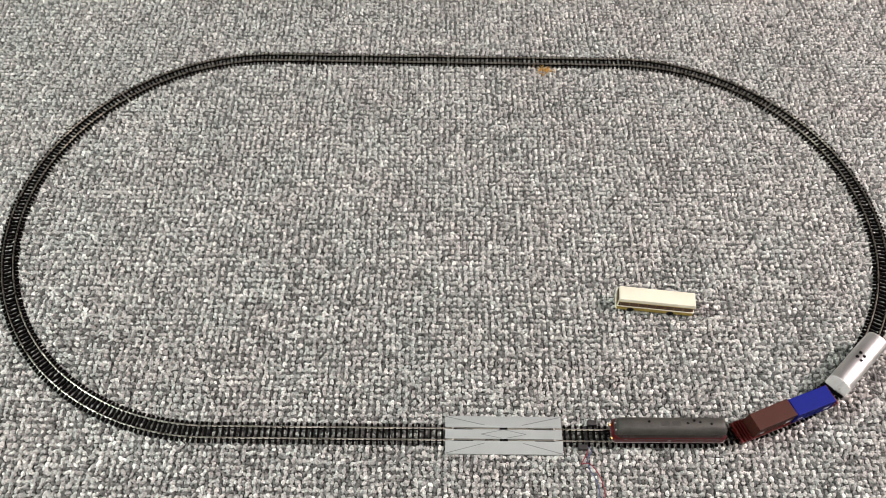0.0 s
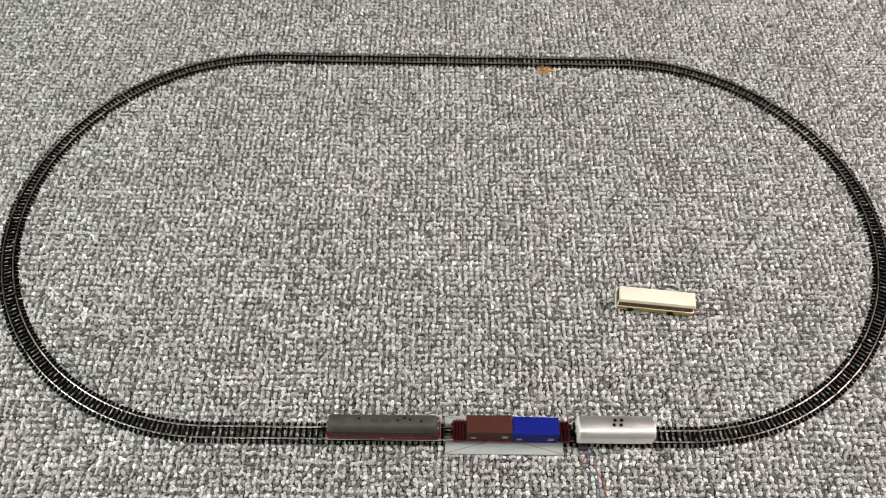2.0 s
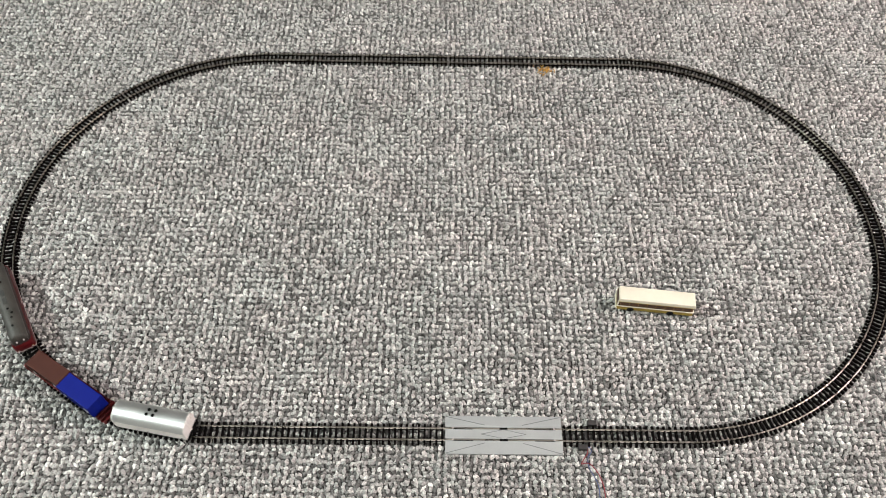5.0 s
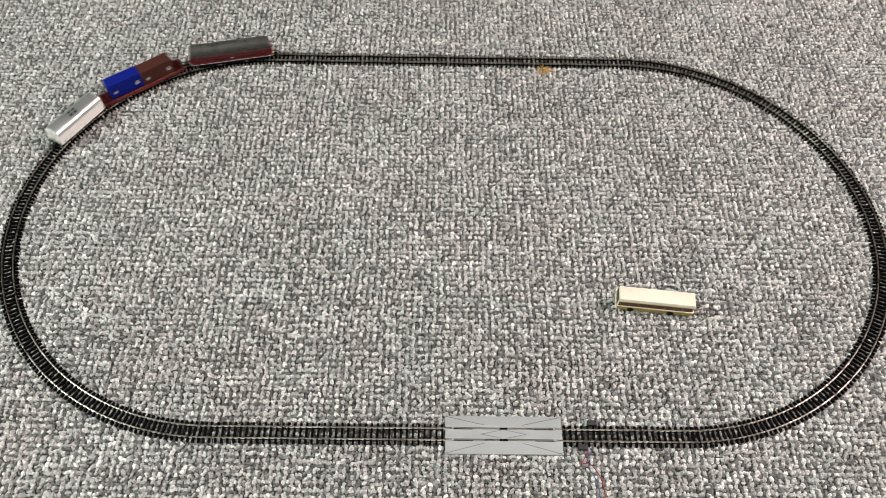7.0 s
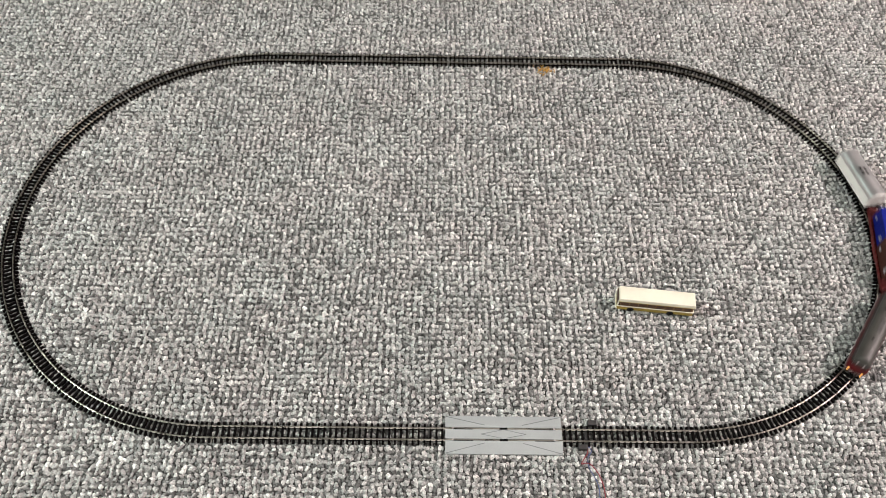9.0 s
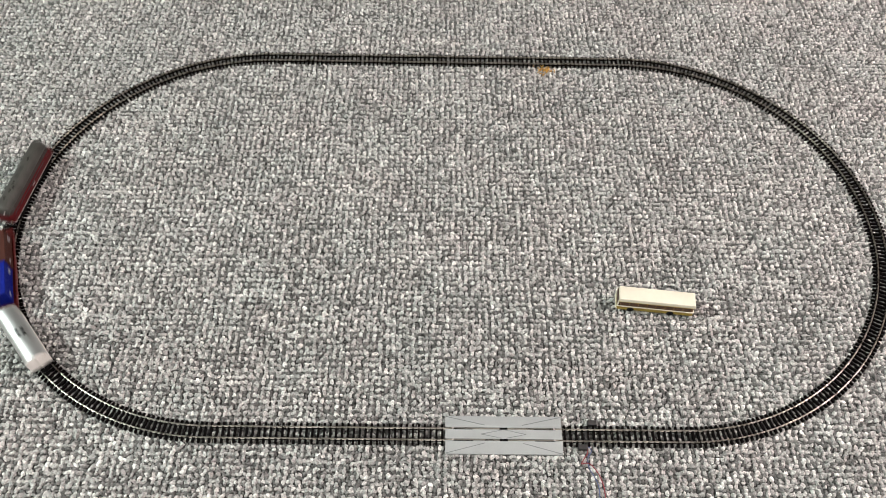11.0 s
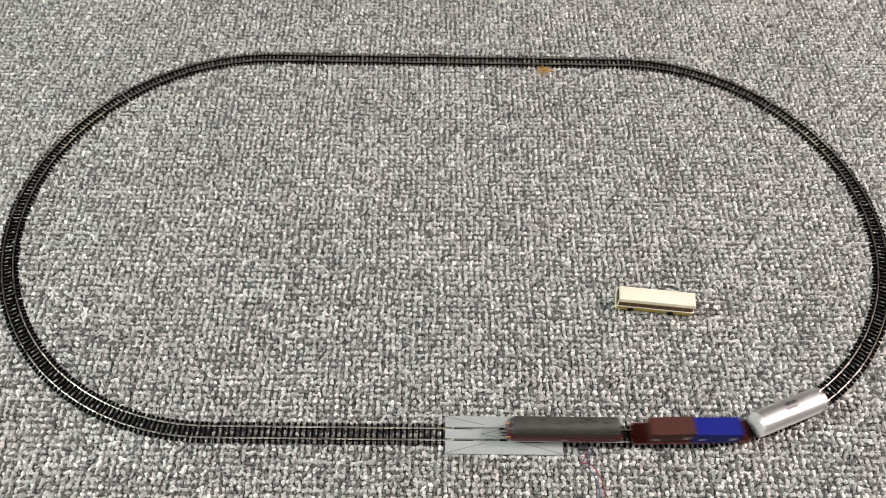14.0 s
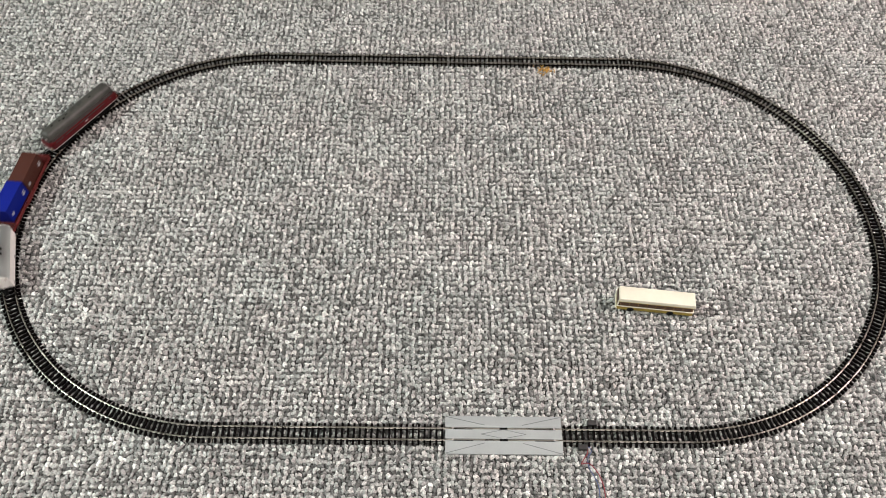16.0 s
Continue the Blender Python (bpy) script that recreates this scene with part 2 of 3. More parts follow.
def carpet_pile():
    """Every tuft a small dome of its own, in rows."""
    rng = np.random.default_rng(7)
    px, py = 0.0049, 0.0048
    gx, gy = np.arange(-1.04, 1.04, px), np.arange(-0.54, 0.69, py)
    X, Y = np.meshgrid(gx, gy)
    col, row = np.meshgrid(np.arange(len(gx)), np.arange(len(gy)))
    # the loops are stitched in rows and columns that wander a little
    X = X + 0.0012 * np.sin(Y * 31 + 2 * np.sin(X * 9)) + (rng.uniform(-0.05, 0.05, len(gy)) * px)[:, None]
    Y = Y + 0.0012 * np.sin(X * 27 + 2 * np.sin(Y * 11)) + (rng.uniform(-0.05, 0.05, len(gx)) * py)[None, :]
    keep = np.abs(X) < 0.69 + (Y + 0.54) * 0.29
    X, Y, col, row = X[keep], Y[keep], col[keep], row[keep]
    n = X.size
    cx = X + rng.normal(0, px * 0.15, n)
    cy = Y + rng.normal(0, py * 0.13, n)
    # every other row and every other column carries the darker yarn and lies deeper, with many slips
    low_x, low_y = col % 2 == 1, row % 2 == 1
    pale = rng.uniform(0, 1, n) < 0.98 - 0.52 * low_x - 0.48 * low_y
    # where a pale row meets a pale column the loop is fullest
    full = 1.0 + 0.16 * (~low_x & ~low_y) - 0.08 * (low_x & low_y)
    a, b = rng.uniform(0.0033, 0.0040, n) * full, rng.uniform(0.0028, 0.0034, n) * full
    # the loops lean left and right in turn, like knitting
    yaw = math.pi / 2 + np.where(low_x, 0.6, -0.6) + rng.normal(0, 0.45, n)
    top = rng.normal(-0.0006, 0.0004, n).clip(-0.0020, 0.0008) - 0.0006 * low_x - 0.0007 * low_y + np.where(pale, 0.0002, -0.0002)
    # the pile bulges a little between the sleepers but stays under the rails
    beyond = np.maximum(np.abs(cx) - STRAIGHT / 2, 0)
    off = np.abs(np.hypot(beyond, cy) - RADIUS)
    top = np.where(off < 0.0185, np.minimum(top, -0.0004), top)
    lean = rng.normal(0, 0.0010, (n, 2))
    uneven = rng.uniform(0.50, 1.28, (n, 6))
    # each tuft's top is cut at a slant of its own
    slant = rng.normal(0, 0.40, (n, 2))
    ca, sa = np.cos(yaw), np.sin(yaw)
    verts = np.zeros((n, 13, 3))
    for ring, (r, drop) in enumerate(((1.0, -0.0044), (0.80, -0.0010))):
        for k in range(6):
            t = math.pi * (2 * k + ring) / 6
            u, v = a * r * uneven[:, k] * math.cos(t), b * r * uneven[:, k] * math.sin(t)
            i = ring * 6 + k
            verts[:, i, 0] = cx + u * ca - v * sa + lean[:, 0] * ring * 0.8
            verts[:, i, 1] = cy + u * sa + v * ca + lean[:, 1] * ring * 0.8
            verts[:, i, 2] = top + drop + ring * (u * slant[:, 0] + v * slant[:, 1])
    verts[:, 12, 0], verts[:, 12, 1], verts[:, 12, 2] = cx + lean[:, 0], cy + lean[:, 1], top
    tris = []
    for k in range(6):
        j = (k + 1) % 6
        tris += [(k, j, 6 + k), (j, 6 + j, 6 + k), (6 + k, 6 + j, 12)]
    tris = np.array(tris)
    faces = (np.arange(n)[:, None, None] * 13 + tris[None]).reshape(-1)
    me = bpy.data.meshes.new("carpet_pile")
    me.vertices.add(n * 13)
    me.vertices.foreach_set("co", verts.reshape(-1))
    me.loops.add(len(faces))
    me.loops.foreach_set("vertex_index", faces.astype(np.int32))
    count = len(faces) // 3
    me.polygons.add(count)
    me.polygons.foreach_set("loop_start", np.arange(count, dtype=np.int32) * 3)
    me.polygons.foreach_set("use_smooth", np.zeros(count, dtype=bool))
    me.polygons.foreach_set("material_index", np.repeat(np.where(pale, 0, 1), 18).astype(np.int32))
    me.update(calc_edges=True)
    me.materials.append(PALE_YARN)
    me.materials.append(DARK_YARN)
    # a dark sheet below the tufts deepens the shade in their gaps
    under = bmesh.new()
    plan = [(-0.69, -0.545), (0.69, -0.545), (1.046, 0.69), (-1.046, 0.69)]
    low, high = [under.verts.new((u, v, -0.0077)) for u, v in plan], [under.verts.new((u, v, -0.0056)) for u, v in plan]
    under.faces.new(low[::-1])
    under.faces.new(high)
    for k in range(4):
        under.faces.new((low[k], low[(k + 1) % 4], high[(k + 1) % 4], high[k]))
    part("crevice_shade", under, CREVICE_SHADE, floor, "dark sheet standing in for the shade between the tufts")
    ob = new("carpet_pile", me)
    ob.parent = floor
    tagged(ob, "light and dark grey wool tufts", kind="stuff")


carpet_pile()


# ---------------------------------------------------------------- track
RAIL_SECTION = [(-0.0012, 0.0022), (0.0012, 0.0022), (0.0012, 0.0026), (0.0004, 0.0029), (0.0004, 0.0041), (0.00068, 0.0043), (0.00066, 0.0046), (0.00046, 0.00485), (0.00017, 0.005), (-0.00017, 0.005), (-0.00046, 0.00485), (-0.00066, 0.0046), (-0.00068, 0.0043), (-0.0004, 0.0041), (-0.0004, 0.0029), (-0.0012, 0.0026)]


def sweep(path, section):
    """path: (x, y, heading); section: (across, z)."""
    bm = bmesh.new()
    loops = [[bm.verts.new((x - math.sin(h) * c, y + math.cos(h) * c, z)) for c, z in section] for x, y, h in path]
    for a, b in zip(loops, loops[1:]):
        for i in range(len(a)):
            j = (i + 1) % len(a)
            bm.faces.new((a[i], a[j], b[j], b[i]))
    bm.faces.new(loops[0][::-1])
    bm.faces.new(loops[-1])
    return bm


def sleeper_mesh():
    bm = stack([(-0.0022, 0.0015, 0.0150, 0.0003), (0.0018, 0.00145, 0.0149, 0.0003), (0.0023, 0.0012, 0.0146, 0.0003)], 1)
    for side in (-1, 1):
        for d in (-1, 1):
            c = side * GAUGE / 2 + d * 0.0017
            box(-0.0010, 0.0010, c - 0.0008, c + 0.0008, 0.0022, 0.0040, 0, bm)
    return finish(bm, "sleeper", SLEEPER)


SLEEPER_MESH = sleeper_mesh()
JOINER_MESH = finish(box(-0.006, 0.006, -0.0013, 0.0013, 0.0023, 0.0040, 0.0003), "rail_joiner", JOINER)
PITCH = 0.0082


def track_section(s0, s1, label, sleepers=True):
    x, y, h = track_point((s0 + s1) / 2)
    base = pose(x, y, 0, 0, 0, math.degrees(h))
    sec = thing("track_section", label, "toy track", "oval of toy railway track", m=base)
    inv = base.inverted()
    steps = 1 if abs(track_point(s0 + 1e-4)[2] - track_point(s1 - 1e-4)[2]) < 1e-6 else 16
    for side in (-1, 1):
        path = []
        for i in range(steps + 1):
            px, py, ph = track_point(s0 + 0.0003 + (s1 - s0 - 0.0006) * i / steps)
            v = inv @ Vector((px - math.sin(ph) * side * GAUGE / 2, py + math.cos(ph) * side * GAUGE / 2, 0))
            path.append((v.x, v.y, ph - h))
        part("rail", sweep(path, RAIL_SECTION), STEEL, sec, "dull steel rail", smooth=62)
        jx, jy, jh = track_point(s1 - 0.0001)
        q = inv @ pose(jx - math.sin(jh) * side * GAUGE / 2, jy + math.cos(jh) * side * GAUGE / 2, 0, 0, 0, math.degrees(jh))
        part("rail_joiner", JOINER_MESH, JOINER, sec, at=q)
    if not sleepers:
        return sec
    n = round((s1 - s0) / (PITCH if steps == 1 else 0.0073))
    for i in range(n):
        px, py, ph = track_point(s0 + (i + 0.5) * (s1 - s0) / n)
        part("sleeper", SLEEPER_MESH, SLEEPER, sec, at=inv @ pose(px, py, 0, 0, 0, math.degrees(ph)))
    for side in (-GAUGE / 2, GAUGE / 2):
        path = []
        for i in range(steps + 1):
            px, py, ph = track_point(s0 + 0.002 + (s1 - s0 - 0.004) * i / steps)
            v = inv @ Vector((px - math.sin(ph) * side, py + math.cos(ph) * side, 0))
            path.append((v.x, v.y, ph - h))
        part("sleeper_web", sweep(path, [(-0.0012, -0.001), (0.0012, -0.001), (0.0012, 0.0020), (-0.0012, 0.0020)]), SLEEPER, sec)
    return sec


CROSS_X = (-0.003, 0.158)
CROSS_S = (STRAIGHT / 2 - CROSS_X[1], STRAIGHT / 2 - CROSS_X[0])
CURVED = "curved toy track with black sleepers and steel rails"
LEVEL = "straight toy track with black sleepers and steel rails"


def oval():
    cuts = [0.0, CROSS_S[0], CROSS_S[1], CROSS_S[1] + 0.163, STRAIGHT]
    for i, (a, b) in enumerate(zip(cuts, cuts[1:])):
        if i == 1:
            continue
        track_section(a, b, LEVEL)
    for k in range(4):
        track_section(STRAIGHT + ROUND * k / 4, STRAIGHT + ROUND * (k + 1) / 4, CURVED)
        track_section(2 * STRAIGHT + ROUND * (1 + k / 4), 2 * STRAIGHT + ROUND * (1 + (k + 1) / 4), CURVED)
        track_section(STRAIGHT + ROUND + STRAIGHT * k / 4, STRAIGHT + ROUND + STRAIGHT * (k + 1) / 4, LEVEL)


oval()


def level_crossing():
    """The grey plate over the track: two ramps, a middle panel between the rails, and dark bars that paint the shade of
    scored lines.
    """
    w = (CROSS_X[1] - CROSS_X[0]) / 2
    c = thing("level_crossing", "pale grey plastic toy level crossing plate over the track", "level crossing", m=pose((CROSS_X[0] + CROSS_X[1]) / 2, -RADIUS, 0))
    for side in (-1, 1):
        g = GAUGE / 2 + 0.0011
        prof = [(g, -0.001), (g, 0.0048), (g + 0.0008, 0.0050), (0.0125, 0.0050), (0.0270, 0.0014), (0.0272, 0.001), (0.0272, -0.002)]
        prof = [(side * a, b) for a, b in prof]
        part("ramp", prism(prof, -w, w), GREY_PLASTIC, c)
        for end in (-1, 1):
            a, b = Vector((end * (w - 0.001), side * 0.0262, 0.0017)), Vector((end * 0.026, side * 0.0128, 0.0050))
            d = b - a
            m = Matrix.Translation((a + b) / 2) @ d.to_track_quat("X", "Z").to_matrix().to_4x4()
            line = box(-d.length / 2, d.length / 2, -0.0004, 0.0004, -0.0003, 0.0003)
            bmesh.ops.transform(line, matrix=m, verts=line.verts)
            part("score_line_shade", line, GROOVE, c)
        part("rail", prism([(side * GAUGE / 2 + u, v) for u, v in RAIL_SECTION], -w, w), STEEL, c, "dull steel rail")
        part("rail_gap", box(-0.0055, 0.0055, side * GAUGE / 2 - 0.0018, side * GAUGE / 2 + 0.0010, 0.0046, 0.0053), BLACK, c)
        for end in (-1, 1):
            mid = end * (w - 0.024)
            # thin black strip along the near side of each rail
            part("dark_rail_strip", box(mid - 0.014, mid + 0.014, side * GAUGE / 2 - 0.0018, side * GAUGE / 2 - 0.0010, 0.0038, 0.0051), BLACK, c)
            part("rail_joint", box(end * (w - 0.0105) - 0.001, end * (w - 0.0105) + 0.001, side * GAUGE / 2 - 0.0012, side * GAUGE / 2 + 0.0012, 0.0044, 0.0054), WHITE_LINE, c)
    part("middle_panel", box(-w, w, -GAUGE / 2 + 0.0014, GAUGE / 2 - 0.0014, -0.001, 0.0046, 0.0003), GREY_PLASTIC, c)
    for sx in (-1, 1):
        for sy in (-1, 1):
            a, b = Vector((sx * 0.031, 0, 0.0047)), Vector((sx * 0.0030, sy * 0.0058, 0.0047))
            d = b - a
            m = Matrix.Translation((a + b) / 2) @ d.to_track_quat("X", "Z").to_matrix().to_4x4()
            line = box(-d.length / 2, d.length / 2, -0.00035, 0.00035, -0.0002, 0.0002)
            bmesh.ops.transform(line, matrix=m, verts=line.verts)
            part("score_line_shade", line, GROOVE, c)
    part("bedding", box(-w + 0.002, w - 0.002, -0.0255, 0.0255, -0.003, -0.0008), BLACK, c)


level_crossing()


# ---------------------------------------------------------------- feed clip and wires
def feed_clip():
    c = thing("feed_clip", "small black track power clip gripping the rails", "power clip", m=pose(0.193, -RADIUS, 0))
    part("far_block", box(0.002, 0.0145, 0.0145, 0.0215, -0.002, 0.006, 0.0008), CLIP, c)
    part("near_block", box(-0.0135, -0.001, -0.0205, -0.0135, -0.002, 0.006, 0.0008), CLIP, c)
    part("tongue", box(-0.003, 0.003, -0.0145, 0.0145, -0.0015, 0.0008), CLIP, c)


feed_clip()


def wire(name, label, pts, mat):
    cu = bpy.data.curves.new(name, "CURVE")
    cu.dimensions, cu.bevel_depth, cu.bevel_resolution, cu.resolution_u = "3D", 0.00062, 2, 8
    sp = cu.splines.new("NURBS")
    sp.points.add(len(pts) - 1)
    for p, (x, y, z) in zip(sp.points, pts):
        p.co = (x, y, z, 1)
    sp.use_endpoint_u, sp.order_u = True, 3
    cu.materials.append(mat)
    tagged(new(name, cu), label, "wire", "feed wires")


wire("feed_wire", "thin red insulated wire lying on the carpet", [(0.186, -0.394, 0.003), (0.193, -0.397, 0.004), (0.190, -0.404, 0.002), (0.186, -0.409, 0.002), (0.180, -0.418, 0.003), (0.186, -0.4155, 0.004), (0.194, -0.416, 0.002), (0.202, -0.426, 0.001), (0.208, -0.440, 0.001), (0.210, -0.462, 0.001), (0.209, -0.50, 0.001), (0.200, -0.56, 0.001)], RED_WIRE)
wire("feed_wire", "thin blue insulated wire lying on the carpet", [(0.188, -0.394, 0.003), (0.193, -0.392, 0.004), (0.198, -0.398, 0.002), (0.193, -0.404, 0.002), (0.190, -0.411, 0.003), (0.191, -0.422, 0.002), (0.198, -0.434, 0.001), (0.2025, -0.446, 0.001), (0.202, -0.462, 0.001), (0.199, -0.50, 0.001), (0.188, -0.56, 0.001)], BLUE_WIRE)


# ---------------------------------------------------------------- bus
def toy_bus():
    bus = thing("toy_bus", "cream and yellow toy bus with brown windows standing on the carpet", "toy bus", m=pose(0.3165, -0.1668, 0, 0, 0, -5.8))
    L, W = 0.0575, 0.0128
    part("skirt", stack([(0.0025, L, W, 0.002), (0.004, L + 0.0004, W + 0.0002, 0.002), (0.0105, L + 0.0004, W + 0.0002, 0.002), (0.0115, L, W, 0.002)]), YELLOW, bus, "yellow lower panels", smooth=40)
    part("window_band", stack([(0.0115, L - 0.0008, W - 0.0007, 0.002), (0.0255, L - 0.0020, W - 0.0022, 0.002)]), BROWN_GLASS, bus, "dark brown window band")
    part("roof", stack([(0.0240, L - 0.0002, W - 0.0001, 0.0012), (0.0285, L - 0.0006, W - 0.0007, 0.0012), (0.0298, L - 0.0010, W - 0.0013, 0.0012), (0.0302, L - 0.0024, W - 0.0030, 0.0012)]), CREAM, bus, "cream roof", smooth=40)
    part("waistline", stack([(0.0108, L + 0.0007, W + 0.0005, 0.002), (0.0120, L + 0.0007, W + 0.0005, 0.002)]), CREAM, bus, "cream waistline")
    part("gutter", stack([(0.0231, L + 0.0001, W + 0.0001, 0.0012), (0.0242, L + 0.0001, W + 0.0001, 0.0012)]), YELLOW, bus, "dull gold rain gutter")
    pillar = finish(box(-0.0004, 0.0004, -0.0005, 0.0005, 0.0, 0.0142), "pillar", PILLAR)
    for side in (-1, 1):
        for i in range(9):
            part("pillar", pillar, PILLAR, bus, at=pose(-L + 0.004 + i * (2 * L - 0.008) / 8, side * (W - 0.0007), 0.0115, side * 6.1))
        for wx in (-0.0365, 0.0235):
            arch = bmesh.new()
            rod(0.0052, 0.0012, pose(0, 0, 0, 90), 18, None, arch)
            part("wheel_arch", arch, BLACK, bus, at=pose(wx, side * (W + 0.0001), 0.0046))
            wheel = part("wheel", rod(0.0044, 0.004, pose(0, 0, 0, 90), 18), TYRE, bus, at=pose(wx, side * (W - 0.0012), 0.0044))
            part("hub", rod(0.0018, 0.0005, pose(0, side * 0.0020, 0, 90), 12), BLACK, wheel)
    part("windscreen", box(-L - 0.0006, -L + 0.001, -W + 0.002, W - 0.002, 0.0095, 0.0258, 0.0005), BROWN_GLASS, bus)
    for y in (-W + 0.0012, W - 0.0012):
        part("windscreen_post", box(-L - 0.001, -L + 0.0012, y - 0.0007, y + 0.0007, 0.009, 0.0262, 0.0003), CREAM, bus)
    part("bumper", box(-L - 0.0016, -L + 0.002, -W, W, 0.003, 0.0062, 0.0006), CREAM, bus)


toy_bus()


# ---------------------------------------------------------------- orange fluff
def fluff():
    rng = random.Random(5)
    bm = bmesh.new()
    for i in range(54):
        x, y = rng.gauss(0, 0.0095), rng.gauss(0, 0.0055)
        s = rng.uniform(0.0007, 0.0017)
        m = Matrix.Translation((x, y - 0.25 * x, rng.uniform(0.0003, 0.0012))) @ Euler((rng.random() * 3, rng.random() * 3, rng.random() * 3)).to_matrix().to_4x4() @ Matrix.Diagonal((s * 2.2, s, s * 0.7, 1))
        bmesh.ops.create_icosphere(bm, subdivisions=1, radius=1, matrix=m)
    ob = new("carpet_fluff", finish(bm, "carpet_fluff", CRUMB))
    ob.location = (0.1865, 0.3545, 0.0006)
    tagged(ob, "orange-brown fluff caught in the grey carpet", "fluff", kind="stuff")


fluff()


# ---------------------------------------------------------------- rolling stock (local x points ahead, z from the carpet)
def wheelset(parent, x):
    ax = part("wheelset", rod(0.0008, 0.020, pose(0, 0, 0, 90), 10), BLACK, parent, at=pose(x, 0, RAIL_TOP + 0.0050))
    for side in (-1, 1):
        bm = rod(0.0050, 0.0024, pose(0, side * 0.0079, 0, 90), 20)
        rod(0.0058, 0.0008, pose(0, side * 0.0066, 0, 90), 20, None, bm)
        part("wheel", bm, BLACK, ax)


def bogie(parent, x, base):
    b = part("bogie", box(-base / 2 - 0.006, base / 2 + 0.006, -0.0055, 0.0055, 0.0085, 0.0125, 0.0006), BLACK, parent, at=pose(x, 0, 0))
    for side in (-1, 1):
        part("side_frame", stack([(0.0070, base / 2 + 0.003, 0.0010, 0.0005), (0.0122, base / 2 + 0.006, 0.0012, 0.0005)]), BLACK, b, at=pose(0, side * 0.0115, 0))
    for d in (-1, 1):
        wheelset_on(b, d * base / 2)


def wheelset_on(b, x):
    bm = rod(0.0008, 0.020, pose(0, 0, 0, 90), 10)
    for side in (-1, 1):
        rod(0.0050, 0.0024, pose(0, side * 0.0079, 0, 90), 20, None, bm)
        rod(0.0058, 0.0008, pose(0, side * 0.0066, 0, 90), 20, None, bm)
    part("wheelset", bm, BLACK, b, at=pose(x, 0, RAIL_TOP + 0.0050))


def coupling(parent, x, way):
    """A stiff arm with a hook, and a wire-like loop round it."""
    bm = box(-0.002, 0.0060, -0.0030, 0.0030, 0.0088, 0.0128, 0.0005)
    box(0.0055, 0.0120, -0.0011, 0.0011, 0.0096, 0.0114, 0.0003, bm)
    box(0.0108, 0.0122, -0.0011, 0.0011, 0.0096, 0.0138, 0.0003, bm)
    for side in (-1, 1):
        box(0.0040, 0.0136, side * 0.0046 - 0.0006, side * 0.0046 + 0.0006, 0.0112, 0.0124, 0.0002, bm)
    box(0.0128, 0.0138, -0.0052, 0.0052, 0.0108, 0.0126, 0.0003, bm)
    box(0.0036, 0.0046, -0.0052, 0.0052, 0.0112, 0.0124, 0.0002, bm)
    part("coupling", bm, BLACK, parent, at=pose(x, 0, 0, 0, 0, 0 if way > 0 else 180))


def buffers(parent, x, way, mat):
    for side in (-1, 1):
        bm = rod(0.0010, 0.003, pose(way * 0.0005, 0, 0, 0, 90), 12)
        rod(0.0022, 0.0007, pose(way * 0.0020, 0, 0, 0, 90), 16, None, bm)
        part("buffer", bm, mat, parent, at=pose(x, side * 0.0095, 0.0165))


